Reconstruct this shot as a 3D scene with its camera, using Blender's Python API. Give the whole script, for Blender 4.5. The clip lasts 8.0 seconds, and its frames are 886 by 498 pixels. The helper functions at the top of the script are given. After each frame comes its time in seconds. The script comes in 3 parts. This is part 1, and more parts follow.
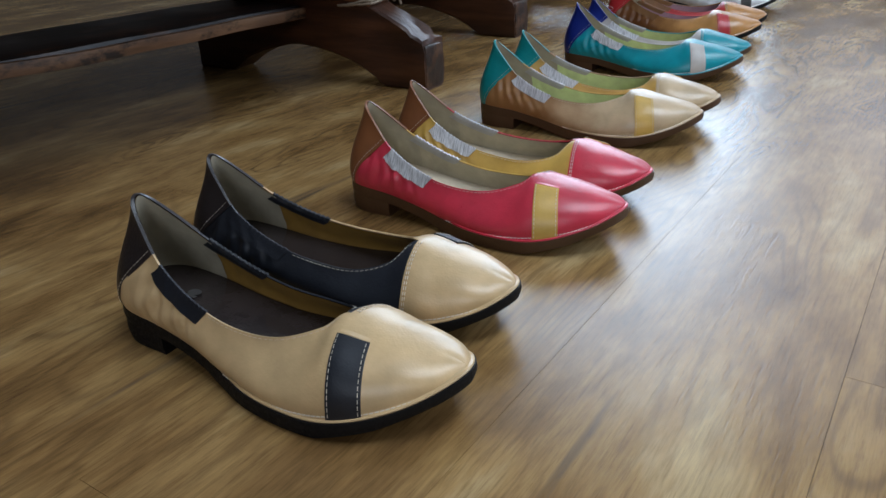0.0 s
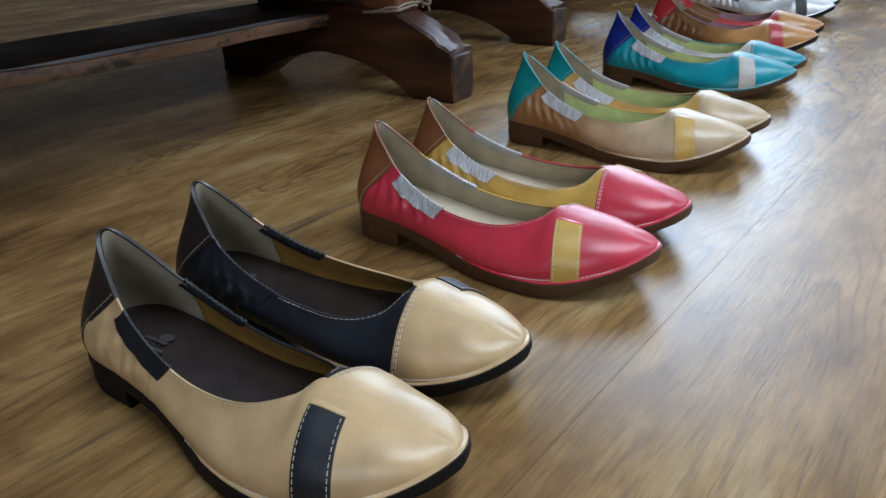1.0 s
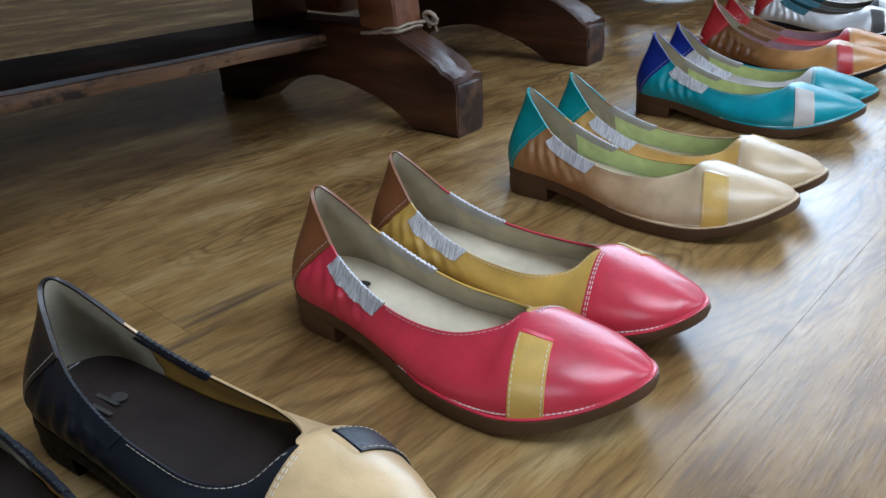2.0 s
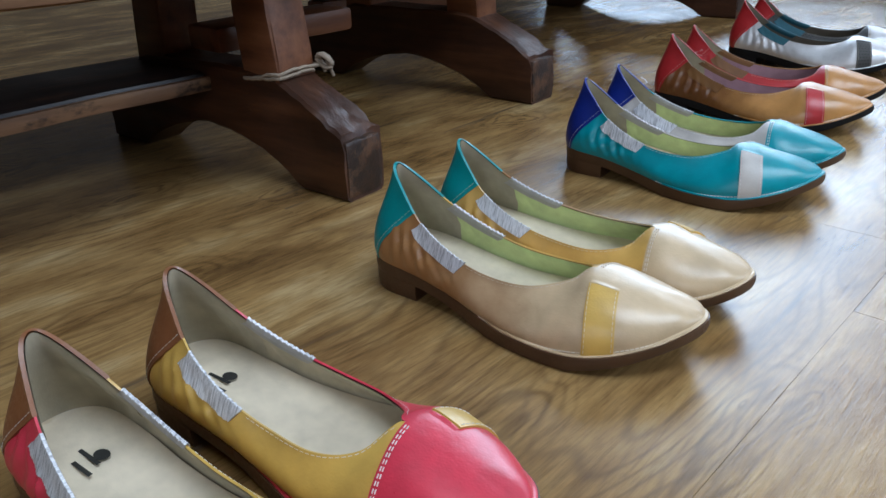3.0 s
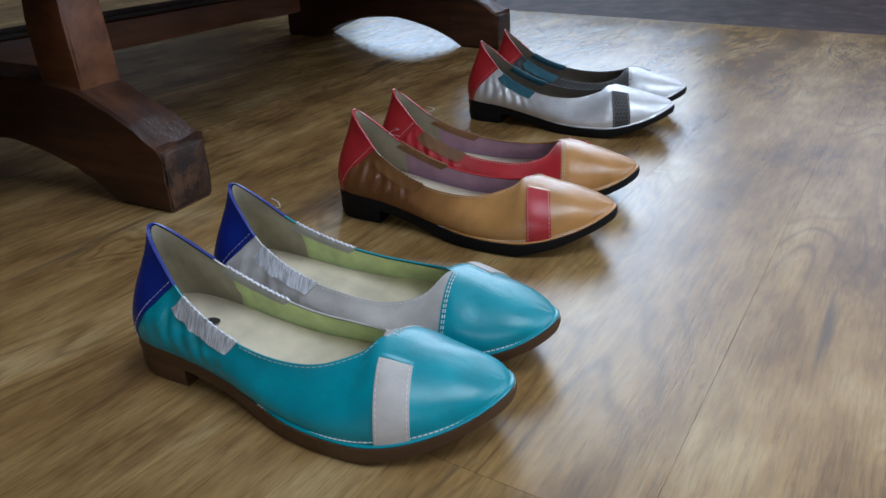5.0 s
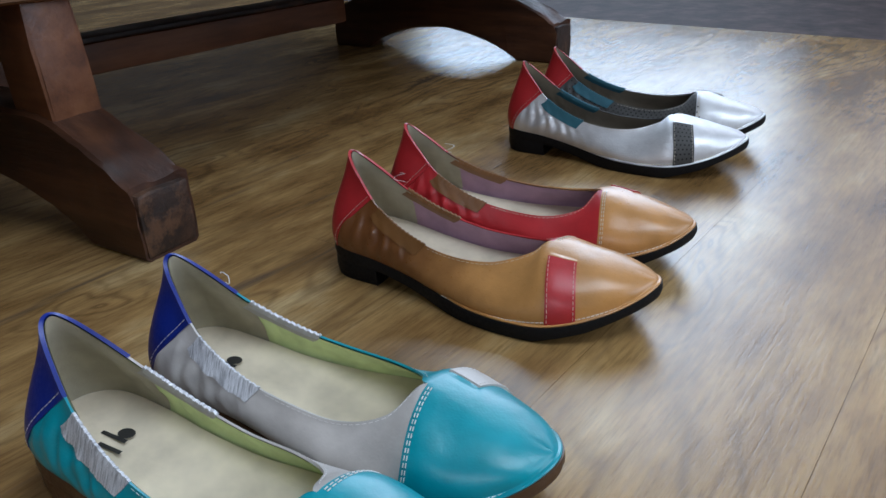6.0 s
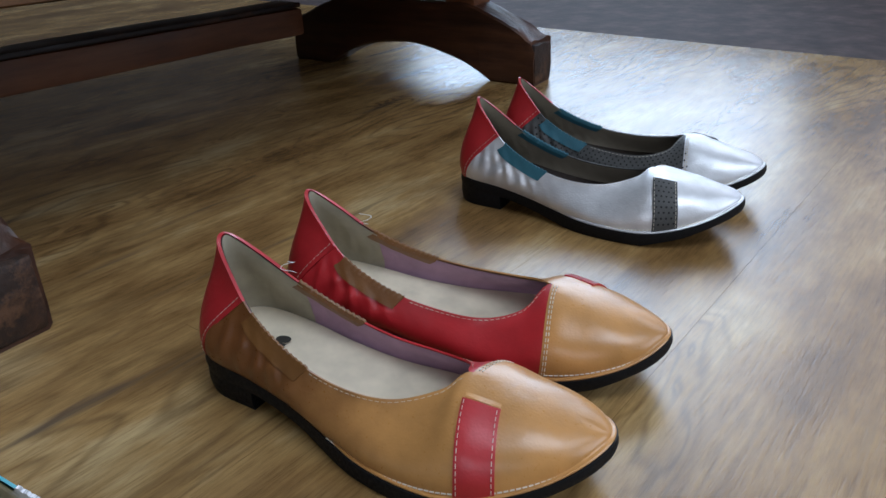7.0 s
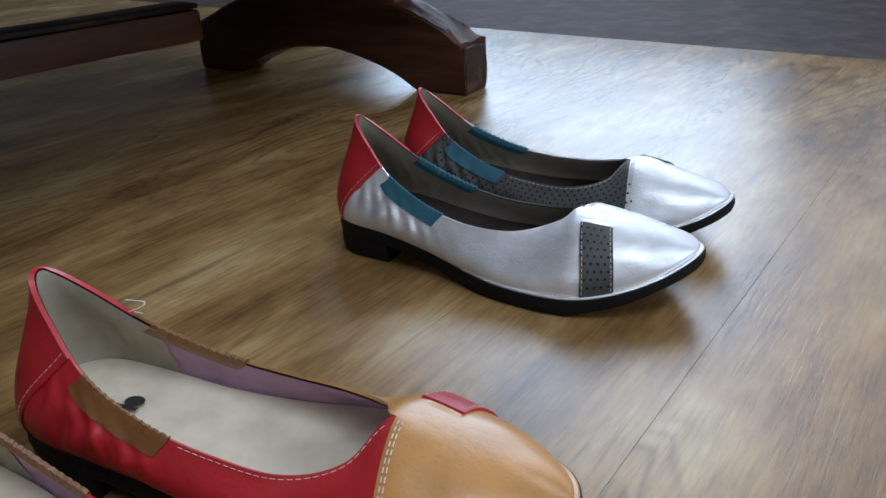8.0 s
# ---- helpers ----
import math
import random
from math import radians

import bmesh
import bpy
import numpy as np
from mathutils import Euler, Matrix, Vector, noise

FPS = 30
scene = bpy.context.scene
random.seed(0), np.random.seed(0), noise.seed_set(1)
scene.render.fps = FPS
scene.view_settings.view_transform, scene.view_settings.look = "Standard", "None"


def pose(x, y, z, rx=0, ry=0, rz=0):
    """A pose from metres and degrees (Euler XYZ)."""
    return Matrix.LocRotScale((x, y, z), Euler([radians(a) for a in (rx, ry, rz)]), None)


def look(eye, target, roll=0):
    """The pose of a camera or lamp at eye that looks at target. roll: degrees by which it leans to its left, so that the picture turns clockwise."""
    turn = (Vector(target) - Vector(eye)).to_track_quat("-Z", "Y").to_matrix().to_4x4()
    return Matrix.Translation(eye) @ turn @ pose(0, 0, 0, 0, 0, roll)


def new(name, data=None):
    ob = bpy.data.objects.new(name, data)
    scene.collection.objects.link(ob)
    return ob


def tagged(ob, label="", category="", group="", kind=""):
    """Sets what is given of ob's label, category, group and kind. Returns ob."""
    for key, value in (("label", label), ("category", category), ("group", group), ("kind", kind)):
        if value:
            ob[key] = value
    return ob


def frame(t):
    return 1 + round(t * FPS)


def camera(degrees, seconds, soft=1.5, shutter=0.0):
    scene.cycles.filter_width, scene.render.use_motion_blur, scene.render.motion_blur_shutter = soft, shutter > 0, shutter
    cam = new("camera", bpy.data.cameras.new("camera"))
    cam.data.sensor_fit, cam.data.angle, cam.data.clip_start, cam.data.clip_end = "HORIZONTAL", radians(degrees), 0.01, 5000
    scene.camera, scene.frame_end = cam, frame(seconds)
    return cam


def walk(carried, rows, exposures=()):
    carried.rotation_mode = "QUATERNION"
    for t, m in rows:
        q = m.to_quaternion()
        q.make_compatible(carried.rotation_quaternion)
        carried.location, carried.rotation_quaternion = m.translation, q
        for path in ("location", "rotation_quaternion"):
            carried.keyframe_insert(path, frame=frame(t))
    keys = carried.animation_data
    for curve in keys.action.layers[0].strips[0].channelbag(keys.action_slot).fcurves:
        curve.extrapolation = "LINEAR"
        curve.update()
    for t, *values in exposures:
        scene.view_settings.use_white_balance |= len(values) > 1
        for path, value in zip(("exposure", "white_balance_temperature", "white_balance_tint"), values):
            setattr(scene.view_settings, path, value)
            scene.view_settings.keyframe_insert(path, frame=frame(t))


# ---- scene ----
cam = camera(60.24, 8.0)
PATH = [
    (0, (0.0808, -0.0152, 0.2482), (-0.1537, 1.7734, -0.6155), -1.31),
    (0.5, (0.0866, 0.0119, 0.2479), (-0.1626, 1.7985, -0.6159), -1.26),
    (1, (0.0941, 0.0485, 0.2475), (-0.2461, 1.8220, -0.6121), -1.25),
    (2.5, (0.1712, 0.2752, 0.2553), (-0.3544, 2.0044, -0.6013), -1.83),
    (3, (0.2152, 0.3592, 0.2676), (-0.3178, 2.0867, -0.5878), -1.66),
    (3.5, (0.2572, 0.4667, 0.2896), (-0.0449, 2.2435, -0.5773), -1.18),
    (4, (0.2855, 0.5631, 0.2760), (0.1450, 2.3602, -0.5903), -0.91),
    (4.5, (0.3186, 0.6493, 0.2749), (0.2085, 2.4493, -0.5899), -0.95),
    (6, (0.3843, 0.8558, 0.2710), (0.0280, 2.6266, -0.5876), -2.21),
    (6.5, (0.4039, 0.9224, 0.2748), (0.0138, 2.6866, -0.5829), -2.31),
    (7, (0.4166, 1.0154, 0.2732), (0.0528, 2.7812, -0.5926), -1.63),
    (7.5, (0.4323, 1.1008, 0.2622), (0.0947, 2.8746, -0.5978), -2.01),
    (8, (0.4617, 1.1969, 0.2349), (0.1385, 2.9770, -0.6176), -2.30),
]
walk(cam, [(t, look(eye, target, roll)) for t, eye, target, roll in PATH],
     [(0, -0.06, 6000, 11), (2.5, 0.22, 5800, 10), (4.5, -0.22, 5850, 12), (6, -0.1, 5900, 12), (8, -0.12, 5900, 13)])

# ---- world, daylight, fill lamps and exposure ----
scene.view_settings.exposure = 0.0
world = bpy.data.worlds.new("sky")
scene.world = world
world.use_nodes = True
wn = world.node_tree.nodes
sky = wn.new("ShaderNodeTexSky")
sky.sky_type, sky.sun_disc = "NISHITA", False
sky.sun_elevation, sky.sun_rotation = radians(40), radians(20)
wn["Background"].inputs["Strength"].default_value = 0.12
world.node_tree.links.new(sky.outputs[0], wn["Background"].inputs[0])

# the room lies along its planks: a runs along them, b to the right of that way
AX = radians(63.5)
A, Bv = Vector((math.cos(AX), math.sin(AX), 0)), Vector((math.sin(AX), -math.cos(AX), 0))


def room(a, b, z=0.0):
    return A * a + Bv * b + Vector((0, 0, z))


ROOM = Matrix.Rotation(AX, 4, "Z")


def area_light(name, a, b, z, w, h, watts, facing, colour):
    data = bpy.data.lights.new(name, "AREA")
    data.shape, data.size, data.size_y, data.energy, data.color = "RECTANGLE", w, h, watts, colour
    ob = new(name, data)
    eye = room(a, b, z)
    ob.matrix_world = look(eye, eye + facing) if abs(facing.z) < 0.5 else Matrix.Translation(eye) @ ROOM
    return ob


# daylight of the two windows in the far wall
area_light("area_light", 4.30, -1.75, 1.70, 1.9, 2.3, 76, -A, (0.70, 0.86, 1.0))
area_light("area_light", 4.30, 0.47, 1.75, 2.25, 2.3, 5, -A, (0.74, 0.87, 1.0))
# fill lamp added on the right, no source seen there
area_light("area_light", 2.3, 2.15, 1.75, 2.4, 1.9, 54, -Bv, (0.86, 0.94, 1.0))
# overhead fill lamp, added just below the closed ceiling to lift the shoes
top_fill = area_light("overhead_fill", 0.8, 0.90, 3.09, 2.6, 0.9, 25, Vector((0, 0, -1)), (0.82, 0.92, 1.0))
top_fill.data.spread = radians(76)
# fill lamp added behind the camera, in front of the solid south wall
area_light("area_light", -2.95, 1.3, 1.9, 1.8, 1.4, 34, A, (0.90, 0.95, 1.0))


# ---- materials ----
def node_mat(name):
    m = bpy.data.materials.new(name)
    m.use_nodes = True
    nt = m.node_tree
    return m, nt, nt.nodes["Principled BSDF"], nt.nodes.new, nt.links.new


def ramp(nt, fac, stops):
    r = nt.nodes.new("ShaderNodeValToRGB")
    e = r.color_ramp.elements
    while len(e) < len(stops):
        e.new(0.5)
    for el, (p, c) in zip(e, stops):
        el.position, el.color = p, (*c, 1)
    nt.links.new(fac, r.inputs[0])
    return r.outputs[0]


def noise_tex(nt, vec, scale, detail=4.0, rough=0.55):
    n = nt.nodes.new("ShaderNodeTexNoise")
    n.inputs["Scale"].default_value, n.inputs["Detail"].default_value, n.inputs["Roughness"].default_value = scale, detail, rough
    nt.links.new(vec, n.inputs["Vector"])
    return n.outputs["Fac"]


def math_node(nt, op, x, y=None):
    n = nt.nodes.new("ShaderNodeMath")
    n.operation = op
    for k, v in enumerate((x, y)):
        if v is None:
            continue
        if isinstance(v, (int, float)):
            n.inputs[k].default_value = v
        else:
            nt.links.new(v, n.inputs[k])
    return n.outputs[0]


def coords(nt, scale=(1, 1, 1), per_object=0.0):
    tc = nt.nodes.new("ShaderNodeTexCoord")
    mp = nt.nodes.new("ShaderNodeMapping")
    mp.inputs["Scale"].default_value = scale
    nt.links.new(tc.outputs["Object"], mp.inputs["Vector"])
    if per_object:
        oi = nt.nodes.new("ShaderNodeObjectInfo")
        nt.links.new(math_node(nt, "MULTIPLY", oi.outputs["Random"], per_object), mp.inputs["Location"])
    return mp.outputs[0]


def bump(nt, height, strength, dist, normal=None):
    b = nt.nodes.new("ShaderNodeBump")
    b.inputs["Strength"].default_value, b.inputs["Distance"].default_value = strength, dist
    nt.links.new(height, b.inputs["Height"])
    if normal:
        nt.links.new(normal, b.inputs["Normal"])
    return b.outputs[0]


def shade(c, f):
    return tuple(min(1.0, v * f) for v in c)


def leather(name, colour, rough=0.38, metal=0.0, grain=1.0, burnish=None):
    m, nt, p, nd, ln = node_mat(name)
    vec = coords(nt, (1, 1, 1), 3.0)
    big = noise_tex(nt, vec, 38, 3)
    fine = noise_tex(nt, vec, 420, 4, 0.65)
    col = ramp(nt, big, [(0.3, shade(colour, 0.80)), (0.55, colour), (0.75, shade(colour, 1.14))])
    if burnish:
        tc = nd("ShaderNodeTexCoord")
        sx = nd("ShaderNodeSeparateXYZ")
        ln(tc.outputs["Object"], sx.inputs[0])
        edge = math_node(nt, "ADD", math_node(nt, "MULTIPLY", sx.outputs[0], 5.4), math_node(nt, "MULTIPLY", big, 0.35))
        mix = nd("ShaderNodeMix")
        mix.data_type = "RGBA"
        ln(ramp(nt, edge, [(0.55, (0, 0, 0)), (1.0, (1, 1, 1))]), mix.inputs[0])
        mix.inputs[6].default_value = (*burnish, 1)
        ln(col, mix.inputs[7])
        col = mix.outputs[2]
    ln(col, p.inputs["Base Color"])
    p.inputs["Metallic"].default_value = metal
    ln(ramp(nt, fine, [(0.3, (rough * 0.8,) * 3), (0.7, (rough * 1.25,) * 3)]), p.inputs["Roughness"])
    cells = nd("ShaderNodeTexVoronoi")
    cells.inputs["Scale"].default_value = 700
    ln(vec, cells.inputs["Vector"])
    n1 = bump(nt, cells.outputs["Distance"], 0.07 * grain, 0.0005)
    n2 = bump(nt, noise_tex(nt, vec, 28, 5, 0.6), 0.32, 0.0022, n1)
    ln(bump(nt, noise_tex(nt, vec, 95, 3), 0.16 * grain, 0.0010, n2), p.inputs["Normal"])
    if not metal and rough < 0.45:
        p.inputs["Coat Weight"].default_value, p.inputs["Coat Roughness"].default_value = 0.18, 0.24
    return m


def fabric(name, colour, rough=0.8):
    m, nt, p, nd, ln = node_mat(name)
    vec = coords(nt)
    col = ramp(nt, noise_tex(nt, vec, 60, 4), [(0.3, shade(colour, 0.84)), (0.7, shade(colour, 1.1))])
    ln(col, p.inputs["Base Color"])
    p.inputs["Roughness"].default_value = rough
    ln(bump(nt, noise_tex(nt, vec, 900, 2), 0.2, 0.0005), p.inputs["Normal"])
    return m


def elastic(name, colour):
    """Ribbed elastic cloth: fine threads across the local x."""
    m, nt, p, nd, ln = node_mat(name)
    rib = noise_tex(nt, coords(nt, (1, 0.09, 0.09), 3.0), 1100, 3, 0.6)
    ln(ramp(nt, rib, [(0.36, shade(colour, 0.50)), (0.5, shade(colour, 0.85)), (0.62, colour)]), p.inputs["Base Color"])
    p.inputs["Roughness"].default_value, p.inputs["Metallic"].default_value = 0.42, 0.35
    ln(bump(nt, rib, 0.6, 0.0008), p.inputs["Normal"])
    return m


def wood(name, dark, mid, light, rough, stretch, relief=0.4, wear=None):
    """Timber with its grain along the local x."""
    m, nt, p, nd, ln = node_mat(name)
    vec = coords(nt, (1 / stretch, 1, 1), 5.0)
    g1 = noise_tex(nt, vec, 45, 6, 0.65)
    col = ramp(nt, g1, [(0.25, dark), (0.5, mid), (0.78, light)])
    big = noise_tex(nt, coords(nt, (1, 1, 1), 5.0), 9, 4)
    mix = nd("ShaderNodeMix")
    mix.data_type, mix.blend_type = "RGBA", "MULTIPLY"
    mix.inputs[0].default_value = 0.7
    ln(col, mix.inputs[6])
    ln(ramp(nt, big, [(0.3, (0.45, 0.42, 0.42)), (0.65, (1, 1, 1))]), mix.inputs[7])
    out = mix.outputs[2]
    if wear:
        mask = ramp(nt, noise_tex(nt, coords(nt, (0.5, 1, 1), 5.0), 26, 6, 0.7), [(0.52, (0, 0, 0)), (0.62, (1, 1, 1))])
        mw = nd("ShaderNodeMix")
        mw.data_type = "RGBA"
        ln(mask, mw.inputs[0])
        ln(out, mw.inputs[6])
        mw.inputs[7].default_value = (*wear, 1)
        out = mw.outputs[2]
    ln(out, p.inputs["Base Color"])
    ln(ramp(nt, big, [(0.3, (rough * 0.8,) * 3), (0.7, (min(1, rough * 1.3),) * 3)]), p.inputs["Roughness"])
    ln(bump(nt, g1, relief, 0.002), p.inputs["Normal"])
    return m


def plank_material():
    """Printed vinyl planks: long grain, cathedral rings, knots, dark cracks, satin finish."""
    m, nt, p, nd, ln = node_mat("wood_plank_floor")
    oi = nd("ShaderNodeObjectInfo")
    vec = coords(nt, (1, 1, 1), 40.0)
    sx = nd("ShaderNodeSeparateXYZ")
    ln(vec, sx.inputs[0])
    # warp the grain sideways, the more so round the knots
    vor = nd("ShaderNodeTexVoronoi")
    vor.voronoi_dimensions = "2D"
    vor.inputs["Scale"].default_value = 4.2
    st = nd("ShaderNodeMapping")
    st.inputs["Scale"].default_value = (0.55, 1.5, 1)
    ln(vec, st.inputs["Vector"])
    warp = nd("ShaderNodeTexNoise")
    warp.inputs["Scale"].default_value, warp.inputs["Detail"].default_value = 7, 3
    ln(st.outputs[0], warp.inputs["Vector"])
    vm = nd("ShaderNodeMix")
    vm.data_type = "VECTOR"
    vm.inputs[0].default_value = 0.24
    ln(st.outputs[0], vm.inputs[4])
    ln(warp.outputs["Color"], vm.inputs[5])
    ln(vm.outputs[1], vor.inputs["Vector"])
    d = vor.outputs["Distance"]
    near = ramp(nt, d, [(0.05, (1, 1, 1)), (0.34, (0, 0, 0))])
    rings = math_node(nt, "SINE", math_node(nt, "MULTIPLY", d, 115.0))
    rings = math_node(nt, "MULTIPLY", math_node(nt, "ADD", math_node(nt, "MULTIPLY", rings, 0.5), 0.5), near)
    def along(stretch):
        mp = nd("ShaderNodeMapping")
        mp.inputs["Scale"].default_value = (stretch, 1.0, 1.0)
        ln(vec, mp.inputs["Vector"])
        return mp.outputs[0]

    def mixed(kind, fac, x, y):
        n = nd("ShaderNodeMix")
        n.data_type, n.blend_type = "RGBA", kind
        for k, v in ((0, fac), (6, x), (7, y)):
            if isinstance(v, (int, float)):
                n.inputs[k].default_value = v
            elif isinstance(v, tuple):
                n.inputs[k].default_value = (*v, 1)
            else:
                ln(v, n.inputs[k])
        return n.outputs[2]

    grain = noise_tex(nt, along(0.07), 420, 5, 0.75)
    broad = noise_tex(nt, along(0.16), 70, 4, 0.6)
    # the broad tone runs on from plank to plank
    where_at = nd("ShaderNodeNewGeometry")
    turned = nd("ShaderNodeMapping")
    turned.inputs["Rotation"].default_value = (0, 0, -AX)
    ln(where_at.outputs["Position"], turned.inputs["Vector"])
    long_way = nd("ShaderNodeMapping")
    long_way.inputs["Scale"].default_value = (0.38, 1.0, 1.0)
    ln(turned.outputs[0], long_way.inputs["Vector"])
    blotch = noise_tex(nt, long_way.outputs[0], 12, 5, 0.62)
    col = ramp(nt, blotch, [(0.31, (0.115, 0.062, 0.022)), (0.43, (0.225, 0.127, 0.044)), (0.56, (0.335, 0.206, 0.078)), (0.69, (0.455, 0.325, 0.155))])
    col = mixed("MULTIPLY", 1.0, col, ramp(nt, oi.outputs["Random"], [(0.0, (0.96, 0.955, 0.95)), (0.5, (1.0, 0.99, 0.98)), (1.0, (1.03, 1.03, 1.03))]))
    col = mixed("MULTIPLY", 0.55, col, ramp(nt, grain, [(0.32, (0.42, 0.38, 0.34)), (0.50, (1, 1, 1)), (0.70, (1.40, 1.38, 1.34))]))
    col = mixed("MULTIPLY", 0.40, col, ramp(nt, broad, [(0.30, (0.62, 0.57, 0.52)), (0.52, (1, 1, 1)), (0.75, (1.15, 1.14, 1.12))]))
    # growth rings: contour lines of a slow, stretched field, here and there
    field = noise_tex(nt, along(0.24), 8, 2, 0.4)
    lines = math_node(nt, "ADD", math_node(nt, "MULTIPLY", math_node(nt, "SINE", math_node(nt, "MULTIPLY", field, 150.0)), 0.5), 0.5)
    where = ramp(nt, noise_tex(nt, along(0.5), 5, 2), [(0.47, (0, 0, 0)), (0.62, (1, 1, 1))])
    col = mixed("MIX", math_node(nt, "MULTIPLY", math_node(nt, "MULTIPLY", math_node(nt, "POWER", lines, 5.0), where), 0.44), col, (0.085, 0.045, 0.018))
    col = mixed("MIX", math_node(nt, "MULTIPLY", math_node(nt, "POWER", rings, 2.2), 0.52), col, (0.065, 0.032, 0.012))
    # soft grey-brown streaks along the grain, broken up by it
    streak = math_node(nt, "ADD", noise_tex(nt, along(0.075), 46, 3, 0.5), math_node(nt, "MULTIPLY", math_node(nt, "SUBTRACT", grain, 0.5), 0.22))
    col = mixed("MIX", ramp(nt, streak, [(0.66, (0, 0, 0)), (0.75, (0.75, 0.75, 0.75))]), col, (0.070, 0.052, 0.040))
    ln(col, p.inputs["Base Color"])
    ln(ramp(nt, noise_tex(nt, vec, 9, 2), [(0.3, (0.17, 0.17, 0.17)), (0.7, (0.24, 0.24, 0.24))]), p.inputs["Roughness"])
    p.inputs["Specular IOR Level"].default_value = 0.55
    ln(bump(nt, grain, 0.42, 0.0007), p.inputs["Normal"])
    return m


def plaster(name, colour, rough=0.85):
    m, nt, p, nd, ln = node_mat(name)
    vec = coords(nt)
    ln(ramp(nt, noise_tex(nt, vec, 3, 5), [(0.3, shade(colour, 0.86)), (0.7, colour)]), p.inputs["Base Color"])
    p.inputs["Roughness"].default_value = rough
    ln(bump(nt, noise_tex(nt, vec, 160, 3), 0.15, 0.002), p.inputs["Normal"])
    return m


def stone_material():
    m, nt, p, nd, ln = node_mat("dark_stone_floor")
    vec = coords(nt)
    ln(ramp(nt, noise_tex(nt, vec, 14, 6, 0.65), [(0.3, (0.018, 0.010, 0.009)), (0.5, (0.044, 0.026, 0.023)), (0.72, (0.090, 0.058, 0.050))]), p.inputs["Base Color"])
    p.inputs["Roughness"].default_value = 0.7
    p.inputs["Specular IOR Level"].default_value = 0.12
    ln(bump(nt, noise_tex(nt, vec, 60, 4), 0.3, 0.003), p.inputs["Normal"])
    return m


M_PLANK = plank_material()
M_STONE = stone_material()
# room shell out of view; walls and ceiling kept dark to limit bounced light
M_WALL = plaster("unseen_dark_wall", (0.08, 0.062, 0.05))
M_CEIL = plaster("unseen_ceiling", (0.22, 0.20, 0.18))
M_BENCH = wood("old_dark_bench_wood", (0.016, 0.006, 0.003), (0.062, 0.022, 0.009), (0.135, 0.052, 0.020), 0.40, 9, 0.9)
M_POST = wood("red_brown_post_wood", (0.065, 0.020, 0.008), (0.19, 0.068, 0.026), (0.30, 0.125, 0.052), 0.42, 9, 0.4)
M_SHELF = wood("dark_worn_shelf_wood", (0.012, 0.008, 0.007), (0.030, 0.021, 0.019), (0.060, 0.042, 0.036), 0.40, 9, 0.5, wear=(0.085, 0.042, 0.024))
M_EDGE = wood("bare_worn_edge_wood", (0.10, 0.050, 0.024), (0.24, 0.125, 0.062), (0.38, 0.23, 0.125), 0.6, 9, 0.9, wear=(0.028, 0.016, 0.011))
M_END = wood("charred_end_grain", (0.010, 0.006, 0.004), (0.036, 0.016, 0.008), (0.085, 0.036, 0.016), 0.55, 1, 1.0, wear=(0.10, 0.045, 0.020))
M_STRING = fabric("hemp_string", (0.33, 0.26, 0.19))
M_FRAME = plaster("painted_window_frame", (0.6, 0.58, 0.54), 0.5)


# ---- mesh helpers ----
def mesh_ob(name, verts, faces, material, parent=None, label="", sharp=35):
    me = bpy.data.meshes.new(name)
    me.from_pydata([tuple(map(float, v)) for v in verts], [], faces)
    bm = bmesh.new()
    bm.from_mesh(me)
    bmesh.ops.remove_doubles(bm, verts=bm.verts, dist=2e-5)
    bmesh.ops.recalc_face_normals(bm, faces=bm.faces)
    bm.to_mesh(me)
    bm.free()
    me.shade_smooth()
    me.set_sharp_from_angle(angle=radians(sharp))
    me.materials.append(material)
    ob = new(name, me)
    if parent:
        ob.parent = parent
    if label:
        ob["label"] = label
    return ob


def part(name, bm, material, parent=None, label="", sharp=35):
    me = bpy.data.meshes.new(name)
    bm.to_mesh(me)
    bm.free()
    me.shade_smooth()
    me.set_sharp_from_angle(angle=radians(sharp))
    me.materials.append(material)
    ob = new(name, me)
    if parent:
        ob.parent = parent
    if label:
        ob["label"] = label
    return ob


def box_bm(x0, x1, y0, y1, z0, z1, bevel=0.0, segs=2):
    bm = bmesh.new()
    bmesh.ops.create_cube(bm, size=1)
    for v in bm.verts:
        v.co = Vector(((x0 + x1) / 2 + v.co.x * (x1 - x0), (y0 + y1) / 2 + v.co.y * (y1 - y0), (z0 + z1) / 2 + v.co.z * (z1 - z0)))
    if bevel:
        bmesh.ops.bevel(bm, geom=bm.edges[:], offset=bevel, segments=segs, affect="EDGES", profile=0.6)
    return bm


def roughen(bm, amount, freq, seed=0.0):
    for v in bm.verts:
        v.co += noise.noise_vector(v.co * freq + Vector((seed, seed * 2, 0))) * amount


def grid_faces(m, n, base=0, flip=False):
    out = []
    for i in range(m - 1):
        for j in range(n - 1):
            a = base + i * n + j
            f = (a, a + 1, a + n + 1, a + n)
            out.append(f[::-1] if flip else f)
    return out


# ---- the room ----
def room_box(name, a0, a1, b0, b1, z0, z1, material):
    ob = part(name, box_bm(a0, a1, -b1, -b0, z0, z1), material)
    ob.matrix_world = ROOM
    return tagged(ob, kind="structure")


